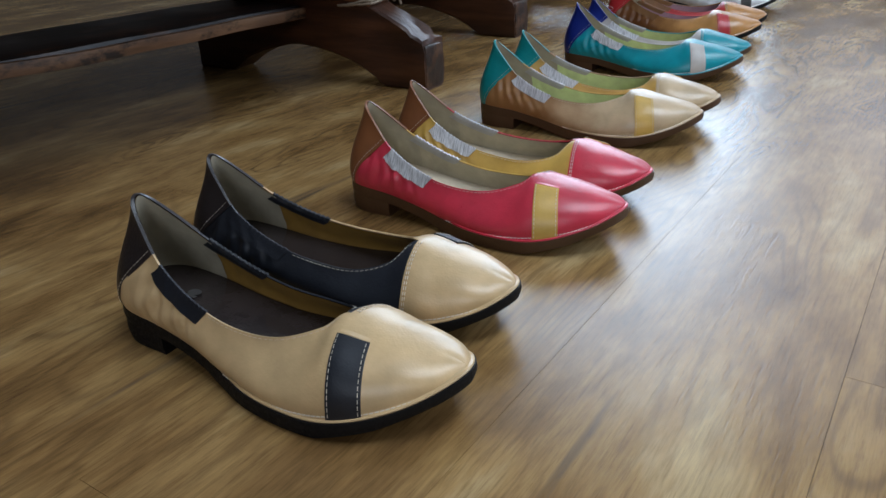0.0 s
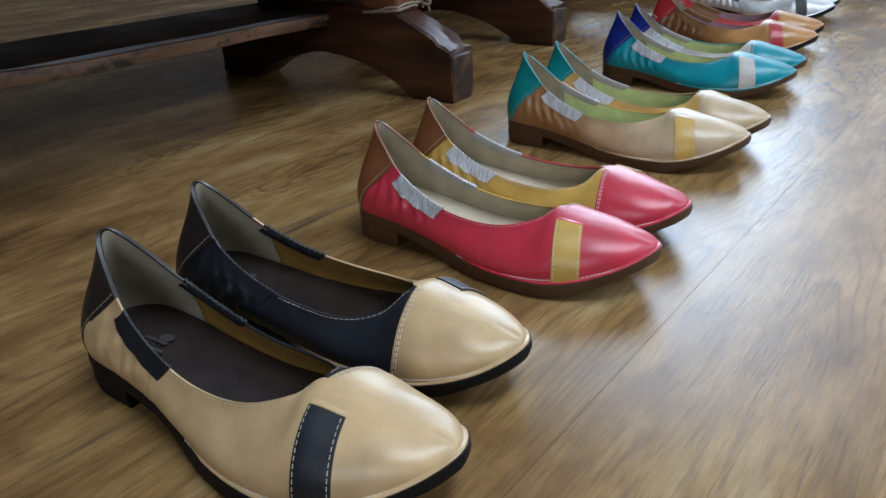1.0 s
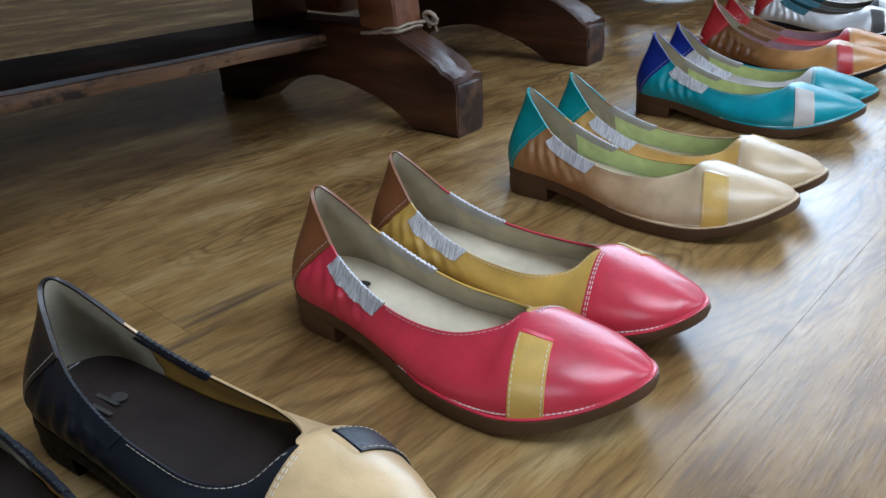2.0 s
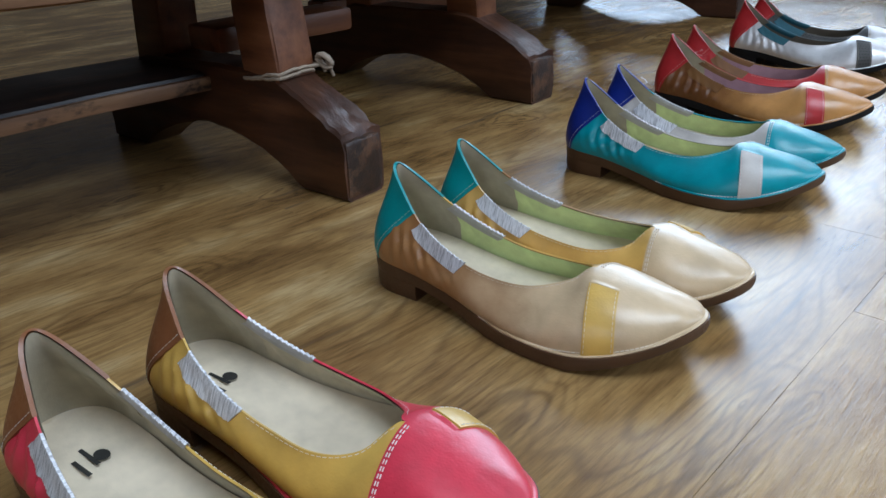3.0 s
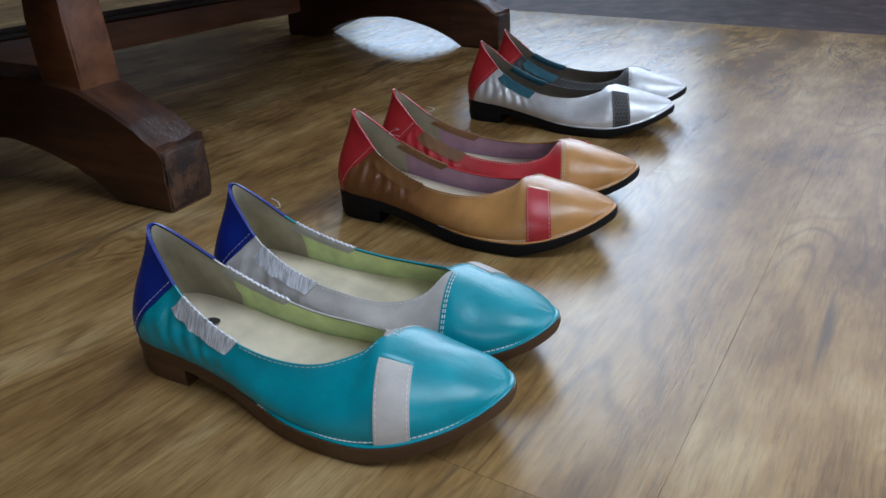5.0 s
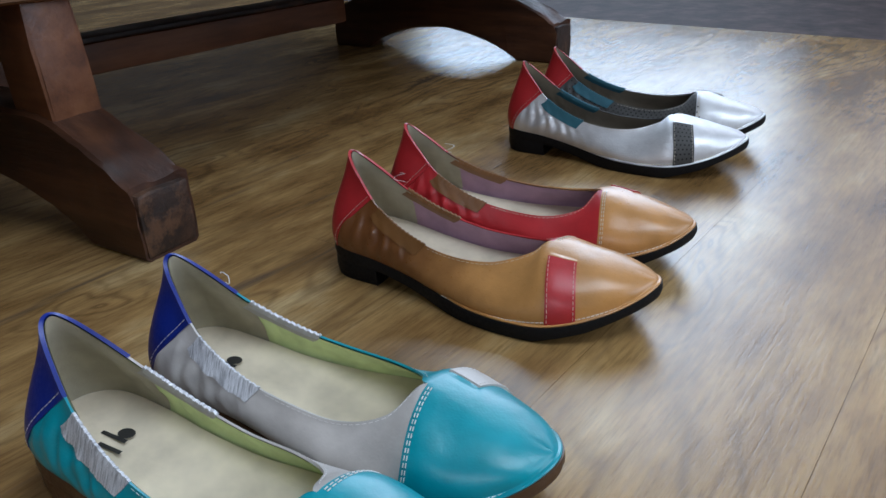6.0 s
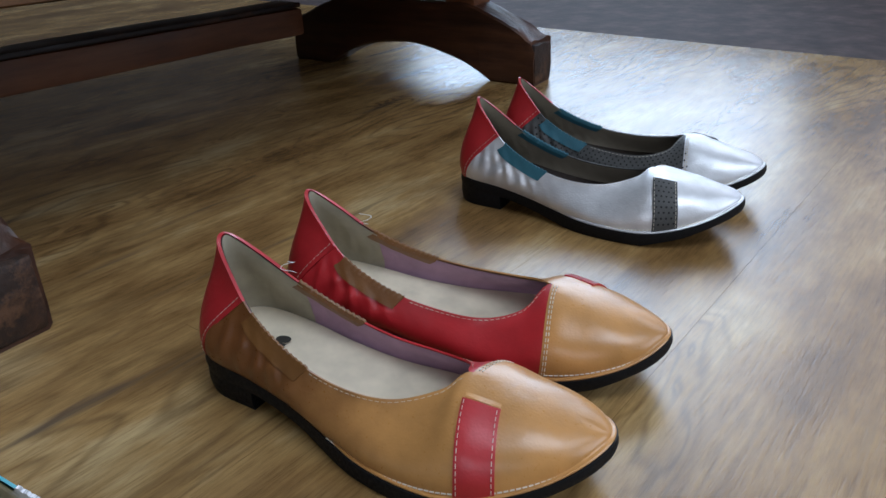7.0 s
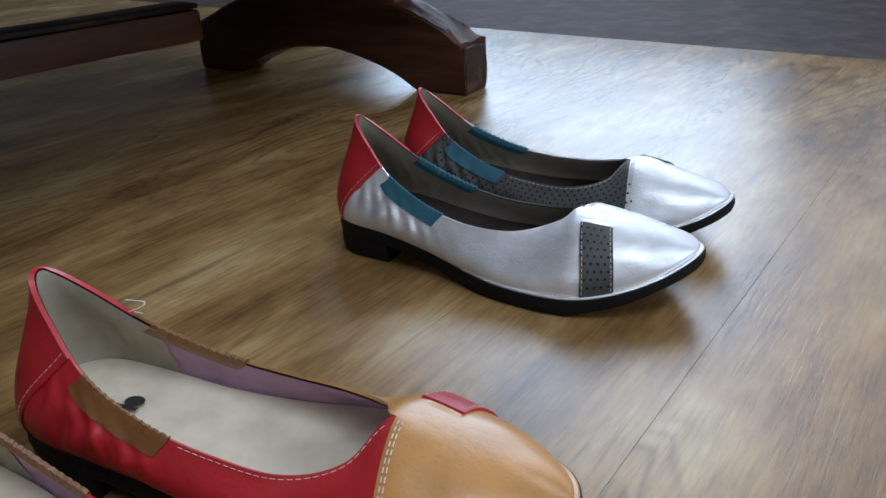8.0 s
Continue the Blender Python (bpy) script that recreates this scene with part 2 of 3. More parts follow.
EDGE = 2.488
floor = room_box("floor", -3.0, EDGE, -3.5, 2.2, -0.10, -0.0045, M_SHELF)
tagged(floor, "satin wood-effect plank floor with knots and cracks", "floor")
stone = room_box("floor_stone", EDGE, 4.4, -3.5, 2.2, -0.10, -0.003, M_STONE)
tagged(stone, "dull purplish brown stone floor beyond the planks", "floor")
# unseen walls and ceiling, added to close the room and hold back stray light
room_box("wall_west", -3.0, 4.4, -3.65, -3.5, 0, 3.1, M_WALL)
# gap in this wall made for the added right-hand fill
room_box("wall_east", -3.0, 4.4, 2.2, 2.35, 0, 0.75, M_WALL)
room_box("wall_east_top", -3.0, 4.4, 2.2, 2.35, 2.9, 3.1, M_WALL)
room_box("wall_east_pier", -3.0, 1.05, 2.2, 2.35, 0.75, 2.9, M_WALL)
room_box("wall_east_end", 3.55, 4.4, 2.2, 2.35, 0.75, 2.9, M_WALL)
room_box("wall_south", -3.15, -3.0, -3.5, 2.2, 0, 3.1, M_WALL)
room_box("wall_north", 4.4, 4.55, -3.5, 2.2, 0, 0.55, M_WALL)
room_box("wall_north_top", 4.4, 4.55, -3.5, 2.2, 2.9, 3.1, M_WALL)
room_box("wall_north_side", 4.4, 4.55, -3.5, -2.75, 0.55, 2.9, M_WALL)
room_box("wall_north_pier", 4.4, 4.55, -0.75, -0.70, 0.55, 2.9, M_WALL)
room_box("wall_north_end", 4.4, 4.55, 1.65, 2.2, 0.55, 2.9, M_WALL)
room_box("ceiling", -3.0, 4.4, -3.5, 2.2, 3.1, 3.2, M_CEIL)


def window_unit(name, y0, y1, z0, z1):
    win = new(name)
    win.matrix_world = ROOM
    tagged(win, "wide window with pale painted frame", "window", kind="structure")
    mid = (y0 + y1) / 2
    for p, q, u, v in ((y0, y1, z0, z0 + 0.06), (y0, y1, z1 - 0.06, z1), (y0, y0 + 0.06, z0 + 0.06, z1 - 0.06), (y1 - 0.06, y1, z0 + 0.06, z1 - 0.06), (mid - 0.03, mid + 0.03, z0 + 0.06, z1 - 0.06)):
        part("window_frame", box_bm(4.42, 4.50, p, q, u, v, 0.006), M_FRAME, win)


window_unit("window_1", 0.75, 2.75, 0.55, 2.90)
window_unit("window_2", -1.65, 0.70, 0.55, 2.90)


# ---- low benches behind the shoes ----
def foot_bm(length, thick, height, lift):
    """An arched sledge foot along local x, near end at 0: thick at both ends, hollow beneath, high in the middle."""
    bm = bmesh.new()
    n = 44
    rows = []
    for i in range(n + 1):
        x = length * i / n
        s = i / n
        m = math.sin(math.pi * min(1, max(0, s)))
        top = 0.068 + (height - 0.068) * min(1.0, (m * 1.45)) ** 1.1
        low = 0.0
        if 0.17 < s < 0.83:
            low = lift * math.sin(math.pi * (s - 0.17) / 0.66) ** 0.75
        r = 0.0035
        ring = []
        for y, z in ((-thick / 2, low + r), (-thick / 2 + r, low), (thick / 2 - r, low), (thick / 2, low + r), (thick / 2, top - r), (thick / 2 - r, top), (-thick / 2 + r, top), (-thick / 2, top - r)):
            ring.append(bm.verts.new((x, y, z)))
        rows.append(ring)
    for p, q in zip(rows, rows[1:]):
        for j in range(8):
            bm.faces.new((p[j], p[(j + 1) % 8], q[(j + 1) % 8], q[j]))
    bm.faces.new(rows[0][::-1])
    bm.faces.new(rows[-1])
    bmesh.ops.recalc_face_normals(bm, faces=bm.faces)
    bmesh.ops.subdivide_edges(bm, edges=[e for e in bm.edges if e.calc_length() > 0.012], cuts=3, use_grid_fill=True)
    for v in bm.verts:
        if v.co.z > 0.006:
            worn = max(0.0, 1 - v.co.x / 0.08) * min(1.0, v.co.z / 0.05)
            v.co += noise.noise_vector(v.co * 26) * 0.0016 + noise.noise_vector(v.co * 80) * (0.0008 + 0.0014 * worn)
        # the end's upper edge is chipped, with a split running in from it
        chip = max(0.0, 1 - v.co.x / 0.030) * max(0.0, (v.co.z - 0.048) / 0.018)
        v.co += Vector((0.009, 0, -0.006)) * chip * (0.6 + noise.noise(v.co * 90))
        if v.co.x < 0.045 and v.co.z > 0.040:
            gap = max(0.0, 1 - abs(v.co.y + 0.004 + 0.15 * v.co.x) / 0.007) * (1 - v.co.x / 0.045)
            v.co += Vector((0.008, 0, -0.018)) * gap
    return bm


def place(x, y, yaw, z=0.0):
    return pose(x, y, z, 0, 0, yaw)


def string_tie(parent, x, half, z):
    """A rope wound twice round a post, with a knot and loose ends."""
    bm = bmesh.new()
    def tube(points, r):
        prev = None
        for i, c in enumerate(points):
            c = Vector(c)
            t = (Vector(points[min(i + 1, len(points) - 1)]) - Vector(points[max(i - 1, 0)])).normalized()
            u = t.cross(Vector((0.1, 0.2, 1))).normalized()
            w = t.cross(u)
            ring = [bm.verts.new(c + (u * math.cos(k * math.pi / 3) + w * math.sin(k * math.pi / 3)) * r) for k in range(6)]
            if prev:
                for k in range(6):
                    bm.faces.new((prev[k], prev[(k + 1) % 6], ring[(k + 1) % 6], ring[k]))
            prev = ring
    rng = random.Random(4)
    turns = []
    for i in range(81):
        a = i / 80 * math.tau * 1.6
        q = half + 0.0004
        cx, cy = math.cos(a), math.sin(a)
        s = q / max(abs(cx), abs(cy))
        turns.append((x + cx * s, cy * s, z + 0.004 * math.sin(a * 0.5) + 0.006 * i / 80 - 0.004 * cx + rng.uniform(-0.0006, 0.0006)))
    tube(turns, 0.0019)
    k = (x - half - 0.004, -half - 0.002, z + 0.012)
    for j in range(3):
        tube([(k[0] + 0.007 * math.cos(i * 0.8 + j), k[1] - 0.003 + 0.004 * math.sin(i * 0.8 + j * 2), k[2] + 0.007 * math.sin(i * 0.8 + j * 1.3)) for i in range(9)], 0.0022)
    tube([(k[0] - 0.002, k[1] - 0.004 - 0.002 * i, k[2] - 0.004 * i) for i in range(5)], 0.0018)
    tube([(k[0] + 0.006, k[1] - 0.004 - 0.001 * i, k[2] - 0.003 * i) for i in range(5)], 0.0018)
    return part("string_tie", bm, M_STRING, parent, "pale hemp string knotted round the post", sharp=60)


FOOT_YAW = 158.5


def bench_leg(bench, x, y, length, thick, tie, post_at, post_lean):
    """A foot with two posts; the foot's near end at (x, y)."""
    m = place(x, y, FOOT_YAW)
    foot = part("foot", foot_bm(length, thick, 0.112, 0.046), M_BENCH, bench, "dark arched foot, worn and split at its end")
    foot.matrix_local = m
    cap = box_bm(-0.0012, 0.012, -thick / 2 + 0.002, thick / 2 - 0.002, 0.003, 0.058, 0.003)
    bmesh.ops.subdivide_edges(cap, edges=cap.edges[:], cuts=3)
    roughen(cap, 0.0022, 60, x)
    part("split_end", cap, M_END, foot, "charred, split end grain")
    for px, lean in ((post_at, post_lean), (length - post_at, -post_lean)):
        h = 0.026
        bm = box_bm(-h, h, -h * 0.92, h * 0.92, 0.088, 0.210, 0.004)
        bmesh.ops.subdivide_edges(bm, edges=bm.edges[:], cuts=2)
        roughen(bm, 0.0016, 22, px)
        for v in bm.verts:
            v.co.x += lean * (v.co.z - 0.08) + px
            if v.co.z > 0.183:
                v.co.x, v.co.y = px + (v.co.x - px) * 0.92, v.co.y * 0.92
        post = part("post", bm, M_POST, bench, "red-brown squared post")
        post.matrix_local = m
        if tie and px == post_at:
            string_tie(post, post_at, h, 0.104)
    return m


def slab(bench, name, a0, a1, b0, b1, z0, z1, material, label, bevel=0.006, seed=1.0, rough=0.003):
    bm = box_bm(a0, a1, -b1, -b0, z0, z1, bevel)
    long_edges = [e for e in bm.edges if abs(e.verts[0].co.x - e.verts[1].co.x) > 0.1]
    bmesh.ops.subdivide_edges(bm, edges=long_edges, cuts=60, use_grid_fill=True)
    for v in bm.verts:
        v.co += Vector((0, noise.noise(Vector((v.co.x * 9, seed, v.co.z * 14))), noise.noise(Vector((v.co.x * 7, seed + 5, v.co.y * 3))) * 0.5)) * rough
    ob = part(name, bm, material, bench, label)
    ob.matrix_local = ROOM
    return ob


def ab(x, y):
    v = Vector((x, y, 0))
    return v.dot(A), v.dot(Bv)


bench_1 = tagged(new("bench"), "low old dark timber bench on arched feet", "bench", "benches behind the shoes")
bench_leg(bench_1, -0.058, 0.999, 0.40, 0.050, True, 0.105, 0.10)
bench_leg(bench_1, -0.570, -0.130, 0.40, 0.050, False, 0.105, 0.10)
a1, b1 = ab(-0.2335, 1.0728)
slab(bench_1, "shelf", -0.62, a1 + 0.02, b1 - 0.15, b1 - 0.004, 0.083, 0.102, M_SHELF, "dark shelf board with a blue sheen")
slab(bench_1, "shelf_edge", -0.62, a1 + 0.018, b1 - 0.004, b1 + 0.004, 0.084, 0.099, M_EDGE, "bare worn front edge", 0.003, 2.0, 0.009)
slab(bench_1, "stretcher", a1 - 0.02, a1 + 0.16, b1 - 0.045, b1 + 0.015, 0.120, 0.146, M_POST, "through stretcher with a cut end")
ac, bc = ab(-0.2456, 1.065)
# bench top added out of view, widened to shade the floor beneath
slab(bench_1, "seat", -0.75, a1 + 0.22, bc - 0.34, bc + 0.15, 0.200, 0.240, M_EDGE, "thick worn bench top, added to shade the floor", 0.012, 3.0, 0.006)

bench_2 = tagged(new("bench"), "low old red-brown timber bench on arched feet", "bench", "benches behind the shoes")
bench_leg(bench_2, 0.046, 1.386, 0.43, 0.055, False, 0.115, 0.06)
bench_leg(bench_2, 0.339, 2.155, 0.46, 0.055, False, 0.125, 0.06)
a2, b2 = ab(-0.274, 1.774)
slab(bench_2, "stretcher", a2 - 0.205, a2 + 0.50, b2 - 0.045, b2, 0.056, 0.098, M_POST, "red-brown stretcher beam between the feet")
slab(bench_2, "stretcher_top", a2 - 0.20, a2 + 0.50, b2 - 0.055, b2 - 0.002, 0.0985, 0.106, M_SHELF, "dark top board on the stretcher", 0.003, 4.0)
ac, bc = ab(-0.168, 1.478)
# added top, stretched far back to block the window's reflection in the floor
slab(bench_2, "seat", ac - 0.12, ac + 1.12, bc - 0.55, bc + 0.15, 0.200, 0.240, M_EDGE, "thick worn bench top, added to shade the floor", 0.012, 7.0, 0.006)


# ---- flat shoes ----
# knots from the heel's back (0) round one side to the toe's tip (12): lower edge of the upper, and its top line or ridge
LOW = np.array([(.003, .0000, .0240), (.007, .0170, .0240), (.021, .0270, .0235), (.050, .0295, .0210), (.080, .0315, .0160), (.110, .0372, .0113), (.140, .0432, .0096),
                (.168, .0455, .0098), (.187, .0440, .0112), (.2055, .0385, .0152), (.2235, .0285, .0212), (.2365, .0160, .0276), (.2425, .0000, .0308)])
TOP = np.array([(.0156, .0000, .0905), (.0185, .0064, .0868), (.030, .0130, .0758), (.051, .0210, .0574), (.080, .0262, .0440), (.110, .0280, .0378), (.140, .0245, .0378),
                (.164, .0125, .0438), (.1735, .0000, .0490), (.194, .0000, .0458), (.213, .0000, .0420), (.2295, .0000, .0380), (.2390, .0000, .0350)])
# the top line dips lower and wider on the foot's inner side
TOP_IN = TOP.copy()
TOP_IN[4:8] = ((.080, .0255, .0432), (.110, .0275, .0362), (.140, .0285, .0350), (.1625, .0200, .0400))
INNER = np.array([1, 1, 1, .98, .94, .90, .90, .91, .92, .93, .95, .98, 1.0])
FLIP = np.array([1, -1, 1])


def spline(tab, k):
    t = np.vstack([tab[1] * FLIP, tab, tab[-2] * FLIP]) if tab.ndim == 2 else np.concatenate([[tab[1]], tab, [tab[-2]]])[:, None]
    i = np.clip(np.floor(k).astype(int), 0, 11)
    f = (k - i)[:, None]
    p0, p1, p2, p3 = t[i], t[i + 1], t[i + 2], t[i + 3]
    return 0.5 * (2 * p1 + (p2 - p0) * f + (2 * p0 - 5 * p1 + 4 * p2 - p3) * f ** 2 + (3 * p1 - p0 - 3 * p2 + p3) * f ** 3)


def base_line(q):
    """Lower edge and its outward direction; q below 0 is the inner side of the foot."""
    k, side = np.abs(q), np.where(q < 0, -1.0, 1.0)
    fac = np.where(q < 0, spline(INNER, k)[:, 0], 1.0)
    lo = spline(LOW, k)
    d = spline(LOW, np.minimum(k + 0.02, 12)) - spline(LOW, np.maximum(k - 0.02, 0))
    out = np.stack([-d[:, 1], d[:, 0], 0 * k], 1)
    out /= np.linalg.norm(out, axis=1)[:, None] + 1e-9
    lo[:, 1] *= fac * side
    out[:, 1] *= side
    return k, side, fac, lo, out


def bend(p):
    """The forefoot swings outwards and its tip comes back to the middle line."""
    u = np.clip((p[..., 0] - 0.04) / 0.2025, 0, 1)
    p[..., 1] += 0.0045 * np.sin(np.pi * u ** 1.35) ** 1.3
    return p


def surf0(q, v):
    k, side, fac, lo, out = base_line(q)
    hi = np.where((q < 0)[:, None], spline(TOP_IN, k), spline(TOP, k))
    hi[:, 1] = np.maximum(hi[:, 1], 0) * side
    w = np.clip((k - 5.6) / 2.6, 0, 1)
    w = (w * w * (3 - 2 * w))[:, None]
    h = (hi - lo)[:, 2:3]
    up = np.array([[0, 0, 1.0]])
    c1 = lo + out * (0.0065 * (1 - w) + 0.0015 * w) + up * h * (0.36 * (1 - w) + 0.62 * w)
    rear = hi + out * 0.0035 - up * h * 0.34
    front = hi + (lo - hi) * np.array([[0.30, 0.56, 0.0]]) - up * h * 0.02
    c2 = rear * (1 - w) + front * w
    v = v[:, None]
    return bend(lo * (1 - v) ** 3 + 3 * c1 * v * (1 - v) ** 2 + 3 * c2 * v * v * (1 - v) + hi * v ** 3)


def surf(q, v, off=0.0, wrinkle=0.0, seed=0.0):
    q, v = np.asarray(q, float).ravel(), np.asarray(v, float).ravel()
    q = np.clip(q, -11.995, 11.995)
    p = surf0(q, v)
    e = 0.03
    du = surf0(np.clip(q + e, -11.999, 11.999), v) - surf0(np.clip(q - e, -11.999, 11.999), v)
    dv = surf0(q, np.minimum(v + e, 1)) - surf0(q, np.maximum(v - e, 0))
    n = np.cross(dv, du)
    n /= np.linalg.norm(n, axis=1)[:, None] + 1e-9
    n *= np.where((n * (p - np.array([[0.12, 0, 0.0]]))).sum(1) < 0, -1, 1)[:, None]
    k = np.abs(q)
    env = np.exp(-((k - 2.9) / 1.1) ** 2) * np.sin(np.pi * np.clip(v, 0, 1)) ** 0.8
    env = env * (1 - 0.75 * np.clip((v - 0.58) / 0.14, 0, 1))
    pleat = np.exp(-((k - 3.1) / 1.0) ** 4) * np.exp(-((v - 0.50) / 0.13) ** 2) * (0.6 + 0.5 * np.sin(k * 7 + v * 11 + seed * 3)) * np.sin(k * 23 + 1.2 * np.sin(k * 5 + seed) + seed + v * 3)
    wr = 0.40 * pleat + env * (0.6 * np.sin(k * 15 + v * 5 + 1.5 * np.sin(v * 6 + seed) + seed) + 0.4 * np.sin(k * 9 - v * 12 + seed * 2)) + 0.25 * np.sin(k * 3.1 + v * 4 + seed) * np.sin(np.pi * v)
    return p + n * (np.asarray(off, float).reshape(-1, 1) + (wrinkle * wr)[:, None])


def patch(q0, q1, v0, v1, nq, nv, off=0.0, wrinkle=0.0, seed=0.0, ripple=0.0):
    """A grid on the shoe's surface; the four borders are functions or numbers."""
    f = lambda b, t: b(t) if callable(b) else b + 0 * t
    s, t = np.meshgrid(np.linspace(0, 1, nq), np.linspace(0, 1, nv), indexing="ij")
    q = f(q0, t) * (1 - s) + f(q1, t) * s
    v = f(v0, q) * (1 - t) + f(v1, q) * t
    o = off + ripple * np.abs(np.sin(q.ravel() * 52 + np.sin(v.ravel() * 9) * 0.6)) if ripple else off
    return surf(q, v, o, wrinkle, seed).reshape(nq, nv, 3)


class Sheet:
    """Collects grids into one mesh, with rims that turn inwards at chosen borders."""

    def __init__(self, mirror):
        self.v, self.f, self.mirror = [], [], mirror

    def add(self, grid):
        m, n, _ = grid.shape
        base = len(self.v)
        self.v.extend((grid.reshape(-1, 3) * np.array([1, self.mirror, 1])).tolist())
        self.f.extend(grid_faces(m, n, base))
        return self

    def strip(self, a, b):
        return self.add(np.stack([a, b], 1))

    def make(self, name, material, parent, label="", sharp=35):
        return mesh_ob(name, self.v, self.f, material, parent, label, sharp)


def stitches(paths, mirror, material, parent, length=0.0022, gap=0.0012, r=0.00032):
    vs, fs = [], []
    for path in paths:
        seg = np.linalg.norm(np.diff(path, axis=0), axis=1)
        acc = np.concatenate([[0], np.cumsum(seg)])
        pos = 0.0005
        while pos + length < acc[-1]:
            ends = [np.array([np.interp(d, acc, path[:, c]) for c in range(3)]) for d in (pos, pos + length)]
            t = ends[1] - ends[0]
            t /= np.linalg.norm(t) + 1e-9
            u = np.cross(t, (0.3, 0.2, 1.0))
            u /= np.linalg.norm(u) + 1e-9
            w = np.cross(t, u)
            base = len(vs)
            for e in ends:
                for a, b in ((1, 0), (0, 1), (-1, 0), (0, -1)):
                    p = e + (u * a + w * b) * r
                    vs.append((p[0], p[1] * mirror, p[2]))
            for j in range(4):
                fs.append((base + j, base + (j + 1) % 4, base + 4 + (j + 1) % 4, base + 4 + j))
            fs += [(base, base + 3, base + 2, base + 1), (base + 4, base + 5, base + 6, base + 7)]
            pos += length + gap
    return tagged(mesh_ob("stitching", vs, fs, material, parent, "row of thread stitches", 60), kind="stuff")


def holes(spots, mirror, material, parent):
    """Small punched dots on a panel."""
    vs, fs = [], []
    for p, u, w in spots:
        base = len(vs)
        for j in range(6):
            c = p + (u * math.cos(j * math.pi / 3) + w * math.sin(j * math.pi / 3)) * 0.00088
            vs.append((c[0], c[1] * mirror, c[2]))
        fs.append(tuple(range(base, base + 6)))
    return tagged(mesh_ob("perforation", vs, fs, material, parent, "rows of small punched holes"), kind="stuff")


def dot_grid(q0, q1, v0, v1, nq, nv, off):
    out = []
    for i in range(nq):
        for j in range(nv):
            t = (j + 0.5) / nv
            s = (i + 0.5 + 0.25 * (1 if j % 2 else -1)) / nq
            a = q0(t) if callable(q0) else q0
            b = q1(t) if callable(q1) else q1
            q, v = a + (b - a) * s, v0 + (v1 - v0) * t
            p, pu, pw = surf([q, q + 0.03, q], [v, v, v + 0.03], off)
            u = (pu - p) / (np.linalg.norm(pu - p) + 1e-9)
            w = pw - p
            w -= u * (w @ u)
            w /= np.linalg.norm(w) + 1e-9
            out.append((p, u, w))
    return out


def sole_floor(x, low):
    """Underside of the sole, above the heel block and the arch."""
    return np.interp(x, (0, .055, .075, .10, .118, .180, .210, .242), (.0150, .0120, .0080, .0026, 0, .0008, .0092, .0235))


